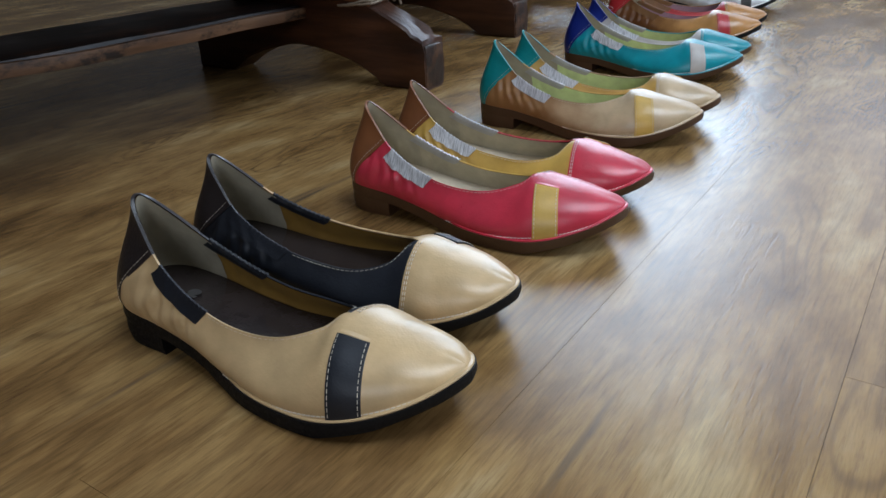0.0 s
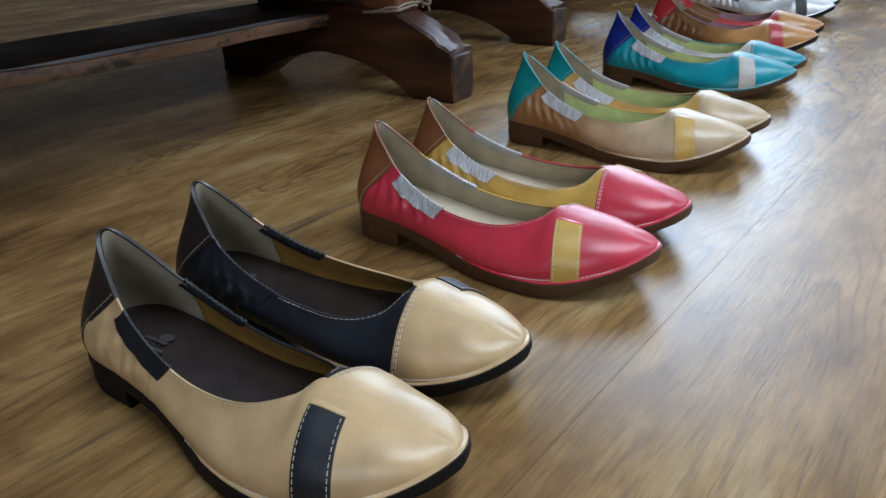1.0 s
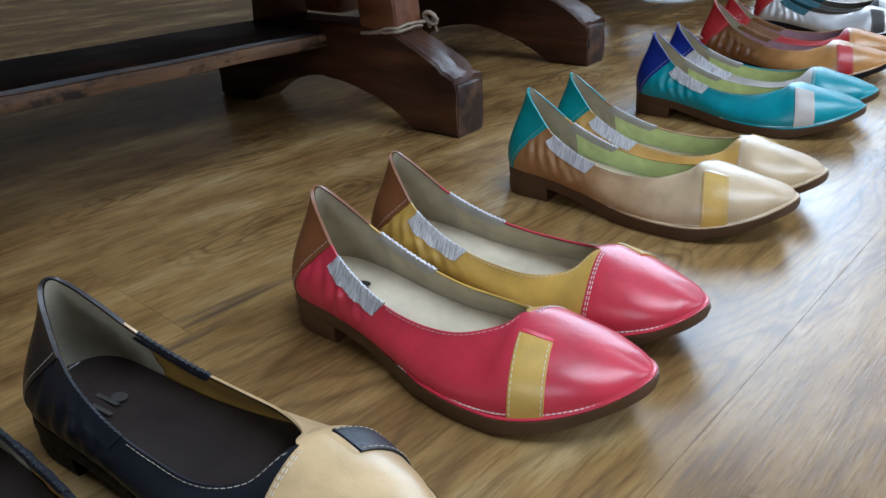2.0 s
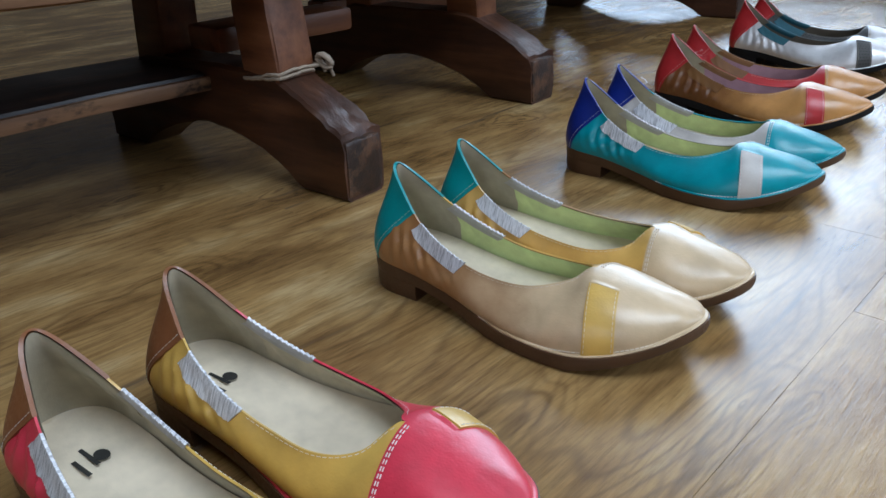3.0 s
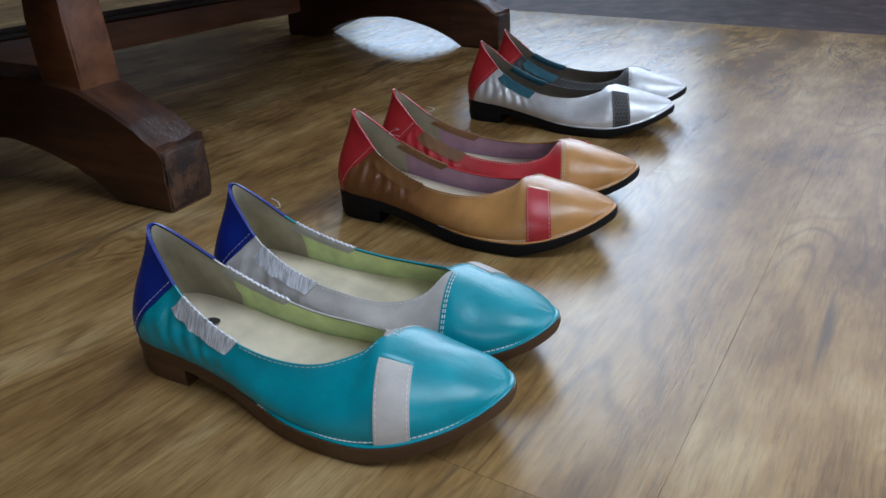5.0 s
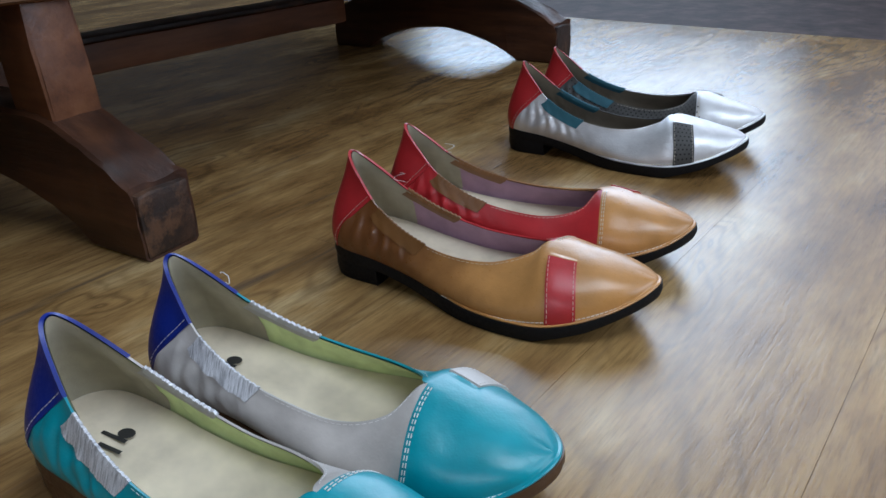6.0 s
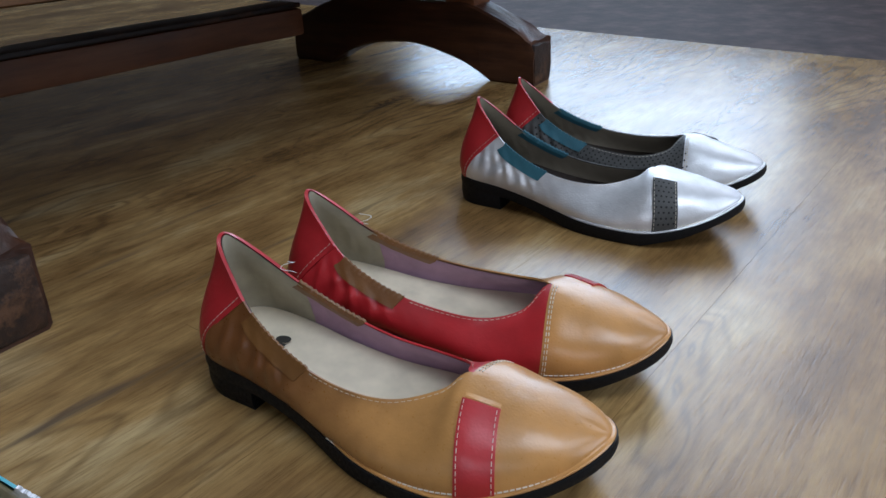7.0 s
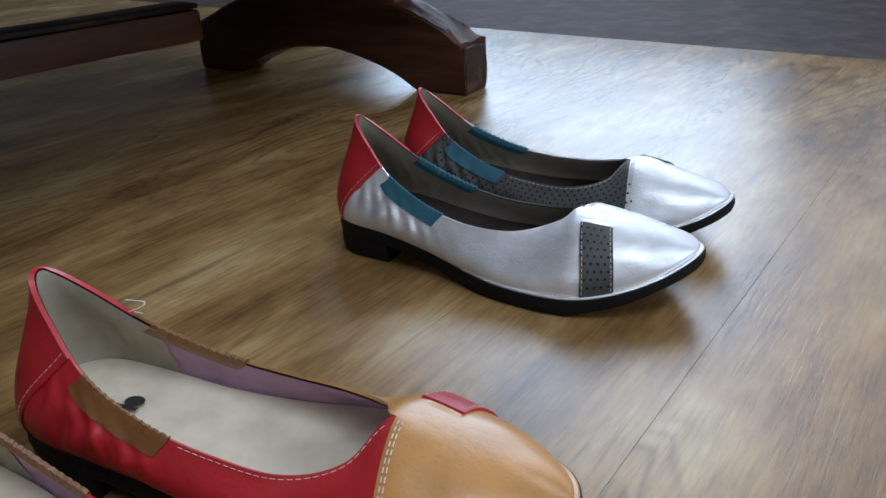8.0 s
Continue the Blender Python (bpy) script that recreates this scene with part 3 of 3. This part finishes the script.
def shoe(name, label, group, mats, m, left, seed, size):
    mir = 1.0 if left else -1.0
    root = tagged(new(name), label, "shoe", group)
    main, second, counter, strap, gore, lining, heel_lining, insole, sole, thread, mark, extra = mats
    qc = lambda v: 1.60 + 1.05 * v
    qs = lambda v: -(7.55 + 0.55 * v)
    th = 0.0013

    # sole layer
    q = np.concatenate([np.linspace(-12, 0, 61), np.linspace(0, 12, 61)[1:]])
    k, side, fac, lo, out = base_line(q)
    lo, x = bend(lo.copy()), lo[:, 0]
    wide = (0.0008 + 0.0028 * np.clip((k - 4.4) / 1.2, 0, 1))[:, None]
    zb = sole_floor(x, lo)[:, None]
    ring = lambda o, z: np.concatenate([(lo + out * o)[:, :2], z], 1)
    zt = lo[:, 2:3]
    r0, r1, r2, r3 = ring(wide * 0.3 - 0.004, zt + 0.0006), ring(wide, zt + 0.0004), ring(wide + 0.0006, (zt + zb) / 2), ring(wide - 0.0004, zb)
    s = Sheet(mir).add(np.stack([r0, r1, r2, r3], 1))
    s.strip(r3[:61], r3[60:][::-1])
    s.make("outsole", sole, root, "", 50)
    # heel block
    pick = x < 0.0545
    ri = [ring(np.full((121, 1), o), np.minimum(z, zb + 0.0005))[pick] for o, z in ((0.0006, zb + 0.0004), (0.0008, zb * 0.5), (-0.0006, zb * 0))]
    s = Sheet(mir).add(np.stack(ri, 1))
    half = len(ri[2]) // 2
    s.strip(ri[2][:half + 1], ri[2][half:][::-1])
    s.strip(np.array([ri[0][0], ri[1][0], ri[2][0]]), np.array([ri[0][-1], ri[1][-1], ri[2][-1]]))
    s.make("heel", sole, root, "", 40)

    W = 0.0014
    # main panel: outer side and the whole toe
    s = Sheet(mir)
    g = patch(qc, 8.1, 0.0, 1.0, 190, 22, 0.0004, W, seed)
    s.add(g)
    rim_in = patch(qc, 8.1, 0.0, 1.0, 190, 22, 0.0004 - th, W, seed)
    s.strip(g[:-2, -1], rim_in[:-2, -1])
    s.strip(g[0], rim_in[0])
    toe = patch(8.1, 11.995, 0.0, 1.0, 50, 22, 0.0004, W, seed)
    g2 = patch(-11.995, qs, 0.0, 1.0, 50, 22, 0.0004, W, seed)
    ridge = (toe[:, -1] + g2[::-1, -1]) / 2
    toe[:, -1], g2[::-1, -1] = ridge, ridge
    g[-1, -1] = ridge[0]
    s.add(toe).add(g2)
    r2i = patch(-11.995, qs, 0.0, 1.0, 50, 22, 0.0004 - th, W, seed)
    s.strip(g2[-1], r2i[-1])
    vamp = s.make("vamp", main, root)
    qw = np.concatenate([np.linspace(4.6, 12, 70), np.linspace(-12, -4.6, 70)[1:]])
    _, _, _, lw, ow = base_line(qw)
    lw = bend(lw.copy())
    fade = np.clip((np.abs(qw) - 4.6) / 1.0, 0, 1)[:, None]
    up = np.array([[0, 0, 1.0]])
    s = Sheet(mir).add(np.stack([lw + ow * o * fade + up * z for o, z in ((0.0026, 0.0004), (0.0028, 0.0011), (0.0022, 0.0017), (0.0008, 0.0019), (-0.0006, 0.0034))], 1))
    s.make("welt", main, root, "stitched leather edge above the sole")
    # inner quarter
    s = Sheet(mir)
    g = patch(lambda v: -8.25 + 0 * v, lambda v: -qc(v), 0.0, 1.0, 150, 20, 0.0, W, seed)
    s.add(g)
    gi = patch(lambda v: -8.25 + 0 * v, lambda v: -qc(v), 0.0, 1.0, 150, 20, -th, W, seed)
    s.strip(g[:, -1], gi[:, -1])
    quarter = s.make("quarter", second, root, "contrast inner side panel")
    # heel counter
    s = Sheet(mir)
    g = patch(lambda v: -qc(v) - 0.03, lambda v: qc(v) + 0.03, 0.0, 1.0, 40, 18, 0.0009, 0.0, seed)
    gi = patch(lambda v: -qc(v) - 0.03, lambda v: qc(v) + 0.03, 0.0, 1.0, 40, 18, -th, 0.0, seed)
    s.add(g).strip(g[:, -1], gi[:, -1]).strip(g[0], gi[0]).strip(g[-1], gi[-1])
    part_counter = s.make("heel_counter", counter, root, "contrast heel panel")
    # lining, inside
    s = Sheet(mir).add(patch(-11.99, 11.99, 0.0, 0.985, 260, 16, -th - 0.0003, W * 0.8, seed))
    s.make("lining", lining, root, "lining")
    s = Sheet(mir).add(patch(-3.05, 3.05, 0.0, 0.99, 80, 16, -th - 0.0007, W * 0.8, seed))
    s.make("heel_lining", heel_lining, root, "smooth heel lining")
    # insole
    qq = np.linspace(0, 11.8, 70)
    left_e, right_e = surf(qq, 0 * qq + 0.06, -th - 0.0006), surf(-qq, 0 * qq + 0.06, -th - 0.0006)
    tt = np.linspace(0, 1, 9)[None, :, None]
    ins = left_e[:, None] * (1 - tt) + right_e[:, None] * tt
    ins[..., 2] += 0.0025 - 0.0022 * np.sin(np.pi * tt[..., 0]) + 0.0006
    Sheet(mir).add(ins).make("insole", insole, root, "smooth insole")
    # printed mark on the insole, plain shapes
    vs, fs = [], []
    zi = float(np.interp(0.042, ins[:, 4, 0], ins[:, 4, 2])) + 0.0009
    def blot(points):
        base = len(vs)
        vs.extend((a, b, zi) for a, b in points)
        fs.append(tuple(range(base, base + len(points))))
    blot([(0.0465 + 0.0050 * math.cos(j / 14 * math.tau), 0.0045 + 0.0038 * math.sin(j / 14 * math.tau)) for j in range(14)])
    blot([(0.0517, 0.0010), (0.0517, -0.0014), (0.0340, -0.0014), (0.0340, 0.0010)])
    blot([(0.0560, -0.0060), (0.0560, -0.0084), (0.0400, -0.0084), (0.0400, -0.0060)])
    mesh_ob("printed_mark", vs, fs, mark, root, "dark printed mark")
    # elastic gussets on both sides of the top line
    for sgn in (1, -1):
        jag = lambda qv: 0.66 + 0.012 * np.sin(np.abs(qv) * 13 + seed) + 0.007 * np.sin(np.abs(qv) * 31 + seed + 2 * np.sin(qv * 7))
        flat = lambda qv: 0.68 - 0.02 * (np.abs(qv) - 3.6)
        crest = lambda qv: 0.05 * np.clip(np.abs((np.abs(qv) - 3.58) / 0.80), 0, 1) ** 8
        low = (lambda qv: np.minimum(jag(qv) + crest(qv), 0.93)) if extra == "fringe" else (lambda qv: np.minimum(flat(qv) + crest(qv), 0.93))
        rip = 0.00032 if extra == "fringe" else 0.0
        e = lambda v: sgn * (2.98 - 0.25 * (1 - v))
        f = lambda v: sgn * (4.40 - 0.20 * (1 - v))
        o1 = patch(e, f, low, 1.0, 130, 8, 0.0010, W, seed, rip)
        i1 = patch(e, f, 0.80, 1.0, 130, 5, -th - 0.0010, W * 0.8, seed)
        fray = (0.0010 + 0.0003 * np.sin(np.arange(130) * 1.7 + seed) + 0.0004 * np.sin(np.arange(130) * 0.61 + seed * 3))[:, None] * np.array([[0, 0, 1.0]])
        o1[:, -1] = patch(e, f, low, 1.0, 130, 8, 0.0004, W, seed)[:, -1] + fray
        i1[:, -1] = patch(e, f, low, 1.0, 130, 8, -th + 0.0002, W, seed)[:, -1] + fray
        s = Sheet(mir).add(o1)
        s.strip(o1[:, -1], i1[:, -1])
        skirt = patch(e, f, low, 1.0, 130, 8, 0.0, W, seed)
        s.strip(o1[:, 0], skirt[:, 0]).strip(o1[0], skirt[0]).strip(o1[-1], skirt[-1])
        g_ob = s.make("gusset", gore, root, "elastic gusset at the top line")
        Sheet(mir).add(i1).make("gusset_lining", GORE_BACK if gore == SILVER else gore, g_ob, "dull inside of the gusset")
    # strap over the outer side, tucked into a slit
    b0, b1_ = lambda v: 7.98 + 0.08 * v, lambda v: 8.93 + 0.02 * v
    g = patch(b0, b1_, 0.02, 0.765, 12, 16, 0.0016, W, seed)
    gi = patch(b0, b1_, 0.02, 0.765, 12, 16, 0.0, W, seed)
    g[:, -1] = patch(b0, b1_, 0.02, 0.765, 12, 16, -0.0003, W, seed)[:, -1]
    g[:, -2] = patch(b0, b1_, 0.02, 0.752, 12, 16, 0.0016, W, seed)[:, -1]
    s = Sheet(mir).add(g).strip(g[0], gi[0]).strip(g[-1], gi[-1]).strip(g[:, 0], gi[:, 0])
    st = s.make("strap", strap, root, "contrast strap tucked into a slit")
    arch = np.sin(np.pi * np.linspace(0.06, 0.94, 14)) ** 0.4
    lip = np.stack([surf(np.linspace(b0(v) + 0.06, b1_(v), 14), np.full(14, v), 0.0003 + (o - 0.0003) * arch, W, seed) for v, o in ((0.760, 0.0002), (0.763, 0.0009), (0.770, 0.0011), (0.787, 0.0008), (0.815, 0.0004))], 1)
    Sheet(mir).add(lip).make("slit_lip", main, root)
    # stitching
    line = lambda qa, qb, va, vb, n, off: surf(np.linspace(qa, qb, n), np.linspace(va, vb, n), off, W, seed)
    vv = np.linspace(0.03, 0.97, 40)
    seam = lambda d, sg, off: surf(sg * (qc(vv) + d), vv, off, W if d > 0 else 0, seed)
    stitches([line(5.0, 11.9, 0.045, 0.045, 150, 0.0008), line(-11.9, -7.7, 0.045, 0.045, 90, 0.0008)], mir, thread, vamp, 0.0021, 0.0008, 0.00042)
    stitches([surf(-np.abs(qs(vv)) - 0.10, vv, 0.0007, W, seed), surf(-np.abs(qs(vv)) - 0.18, vv, 0.0007, W, seed)], mir, thread, vamp)
    stitches([line(4.45, 7.9, 0.955, 0.94, 80, 0.0005)], mir, thread, vamp, r=0.00015)
    stitches([line(-7.6, -5.0, 0.045, 0.045, 60, 0.0003), line(-7.9, -4.45, 0.94, 0.955, 80, 0.0002)], mir, thread, quarter, r=0.00016)
    stitches([seam(-0.08, 1, 0.0011), seam(-0.08, -1, 0.0011)], mir, thread, part_counter, r=0.00018)
    ve = np.linspace(0.04, 0.745, 40)
    stitches([surf(b0(ve) + 0.07, ve, 0.0018, W, seed), surf(b1_(ve) - 0.07, ve, 0.0018, W, seed)], mir, thread, st, r=0.00019)
    if extra == "punched":
        holes(dot_grid(b0, b1_, 0.07, 0.72, 5, 9, 0.00175), mir, M_HOLE, st)
        holes(dot_grid(-8.0, lambda t: -2.6, 0.10, 0.92, 30, 8, 0.0006), mir, M_HOLE, quarter)
    root.matrix_world = m @ Matrix.Diagonal((size, size, size, 1))
    return root


# ---- colours of the six pairs ----
SOLE_BLACK = leather("black_rubber_sole", (0.005, 0.005, 0.006), 0.62, 0, 0.4)
SOLE_BLACK.node_tree.nodes["Principled BSDF"].inputs["Specular IOR Level"].default_value = 0.25
SOLE_BROWN = leather("brown_stacked_sole", (0.080, 0.038, 0.016), 0.46, 0, 0.5)
BEIGE_IN = leather("cream_insole", (0.72, 0.62, 0.46), 0.5, 0, 0.4)
DARK_IN = leather("dark_brown_insole", (0.034, 0.026, 0.024), 0.14, 0, 0.5)
GREY_LINE = fabric("grey_beige_lining", (0.40, 0.36, 0.27))
LIME = fabric("lime_green_lining", (0.60, 0.70, 0.33))
SILVER = elastic("silver_elastic", (0.74, 0.74, 0.76))
GORE_BACK = fabric("grey_elastic_back", (0.40, 0.38, 0.36))
PALE = fabric("pale_thread", (0.68, 0.60, 0.48))
WHITE_T = fabric("white_thread", (0.75, 0.72, 0.68))
INK = fabric("dark_ink", (0.03, 0.03, 0.028), 0.5)
GREY_INK = fabric("grey_ink", (0.065, 0.06, 0.056), 0.5)
M_HOLE = fabric("punched_hole", (0.006, 0.006, 0.006))
NAVY = leather("navy_black_leather", (0.012, 0.014, 0.020), 0.45)
RED = leather("scarlet_leather", (0.46, 0.022, 0.026), 0.40)
YELLOW = leather("mustard_yellow_leather", (0.62, 0.39, 0.085), 0.40)
PUNCH = leather("dark_grey_suede", (0.070, 0.068, 0.064), 0.6)
STONE_L = leather("pale_grey_leather", (0.56, 0.52, 0.48), 0.45)

PAIRS = [
    ("beige and navy leather flat shoe with black sole", "beige and navy pair", "",
     (leather("beige_leather", (0.62, 0.43, 0.22), 0.36), NAVY, leather("black_brown_leather", (0.022, 0.017, 0.017), 0.4, 0, 2.0), NAVY, NAVY,
      fabric("ochre_lining", (0.27, 0.15, 0.025)), GREY_LINE, DARK_IN, SOLE_BLACK, PALE, GREY_INK),
     (-0.1669, 0.3856, -21.4, 0.958), (-0.1518, 0.4588, -17.4, 0.958)),
    ("coral red leather flat shoe with yellow strap, brown sole", "coral red and yellow pair", "fringe",
     (leather("coral_red_leather", (0.60, 0.040, 0.070), 0.34), YELLOW, leather("chestnut_leather", (0.23, 0.085, 0.030), 0.42), YELLOW, SILVER,
      fabric("beige_lining", (0.46, 0.40, 0.28)), fabric("beige_heel_lining", (0.42, 0.37, 0.27)), BEIGE_IN, SOLE_BROWN, WHITE_T, INK),
     (-0.0736, 0.5999, -20.1, 0.965), (-0.048, 0.6723, -18.4, 0.965)),
    ("cream leather flat shoe with teal heel, brown sole", "cream and teal pair", "",
     (leather("cream_leather", (0.58, 0.43, 0.26), 0.34, 0, 1.0, (0.33, 0.16, 0.055)), leather("honey_leather", (0.60, 0.36, 0.09), 0.4), leather("teal_leather", (0.008, 0.26, 0.27), 0.4), YELLOW, SILVER,
      LIME, GREY_LINE, BEIGE_IN, SOLE_BROWN, PALE, INK),
     (0.0163, 0.8541, -17.9, 0.997), (0.046, 0.9173, -17.4, 0.997)),
    ("turquoise leather flat shoe with royal blue heel, brown sole", "turquoise and grey pair", "fringe",
     (leather("turquoise_leather", (0.008, 0.285, 0.345), 0.36), STONE_L, leather("royal_blue_leather", (0.004, 0.020, 0.22), 0.42), STONE_L, SILVER,
      LIME, GREY_LINE, BEIGE_IN, SOLE_BROWN, WHITE_T, INK),
     (0.117, 1.139, -18.3, 1.006), (0.1436, 1.2081, -17.4, 1.006)),
    ("tan leather flat shoe with red heel, black sole", "tan and red pair", "",
     (leather("tan_leather", (0.52, 0.25, 0.075), 0.32, 0, 1.0, (0.17, 0.062, 0.018)), RED, RED, RED, leather("brown_patch_leather", (0.20, 0.085, 0.022), 0.42),
      fabric("mauve_lining", (0.40, 0.25, 0.34)), GREY_LINE, BEIGE_IN, SOLE_BLACK, PALE, INK),
     (0.1948, 1.3902, -18.0, 1.034), (0.2202, 1.4609, -11.3, 1.034)),
    ("silver white leather flat shoe with red heel, black sole", "silver and red pair", "punched",
     (leather("silver_white_leather", (0.76, 0.76, 0.77), 0.40, 0.45, 2.6), PUNCH, RED, PUNCH, leather("petrol_blue_elastic", (0.030, 0.125, 0.165), 0.5),
      fabric("taupe_lining", (0.27, 0.23, 0.17)), fabric("taupe_heel_lining", (0.30, 0.26, 0.19)), DARK_IN, SOLE_BLACK, PALE, GREY_INK),
     (0.2976, 1.7067, -17.2, 1.044), (0.3269, 1.7855, -14.8, 1.044)),
]
made_shoes = []
for n, (label, group, extra, mats, right, left) in enumerate(PAIRS):
    for is_left, (x, y, yaw, size) in ((False, right), (True, left)):
        made_shoes.append(shoe("flat_shoe", label, group, (*mats, extra), place(x, y, yaw), is_left, 1.7 * n + (0.9 if is_left else 0), size))


def loose_thread(parent, mirror, q, seed):
    p = surf([q], [1.0], 0.0)[0] * np.array([1, mirror, 1])
    bm = bmesh.new()
    prev = None
    rnd = random.Random(seed)
    pts = [Vector(p) + Vector((0.004 * math.sin(i * 0.9 + seed) + rnd.uniform(-0.0006, 0.0006), 0.0025 * math.cos(i * 1.1), 0.0011 * i)) for i in range(9)]
    for i, c in enumerate(pts):
        ring = [bm.verts.new(c + Vector((math.cos(k * 2.094), math.sin(k * 2.094), 0.3 * math.cos(k))) * 0.00035) for k in range(3)]
        if prev:
            for k in range(3):
                bm.faces.new((prev[k], prev[(k + 1) % 3], ring[(k + 1) % 3], ring[k]))
        prev = ring
    return part("loose_thread", bm, WHITE_T, parent, "loose white thread end", 60)


for shoe_ob, q, seed in ((made_shoes[9], 2.75, 3), (made_shoes[7], 2.45, 5), (made_shoes[8], -2.7, 8)):
    loose_thread(shoe_ob, 1.0 if shoe_ob in made_shoes[1::2] else -1.0, q, seed)


# ---- floor planks ----
PW, PL = 0.1435, 0.914
plank_meshes = {}


def plank_mesh(length):
    key = round(length, 3)
    if key not in plank_meshes:
        bm = box_bm(0.00012, length - 0.00012, 0.00012, PW - 0.00012, -0.0045, 0.0)
        me = bpy.data.meshes.new("plank")
        bm.to_mesh(me)
        bm.free()
        me.materials.append(M_PLANK)
        plank_meshes[key] = me
    return plank_meshes[key]


rng = random.Random(11)
far_v, far_f = [], []
for row in range(-15, 24):
    y = 0.076 + row * PW
    x1 = EDGE - 0.001
    first = PL * rng.choice((0.25, 0.4, 0.55, 0.7, 0.85, 1.0))
    while x1 > -2.9:
        length = first if x1 > EDGE - 0.01 else PL
        x0 = max(x1 - length, -2.98)
        if -8 <= row <= 14 and x1 > -0.8:
            ob = new("plank", plank_mesh(length))
            ob.parent = floor
            ob.matrix_local = pose(x0, y, 0)
        else:
            base = len(far_v)
            far_v += [(px, py, pz) for pz in (-0.0045, 0.0) for px, py in ((x0 + 0.0001, y + 0.0001), (x1 - 0.0001, y + 0.0001), (x1 - 0.0001, y + PW - 0.0001), (x0 + 0.0001, y + PW - 0.0001))]
            far_f += [tuple(base + k for k in f) for f in ((4, 5, 6, 7), (0, 1, 5, 4), (1, 2, 6, 5), (2, 3, 7, 6), (3, 0, 4, 7))]
        x1 -= length
far_me = bpy.data.meshes.new("far_planks")
far_me.from_pydata(far_v, [], far_f)
far_me.materials.append(M_PLANK)
far = new("far_planks", far_me)
far.parent = floor
tagged(far, kind="stuff")
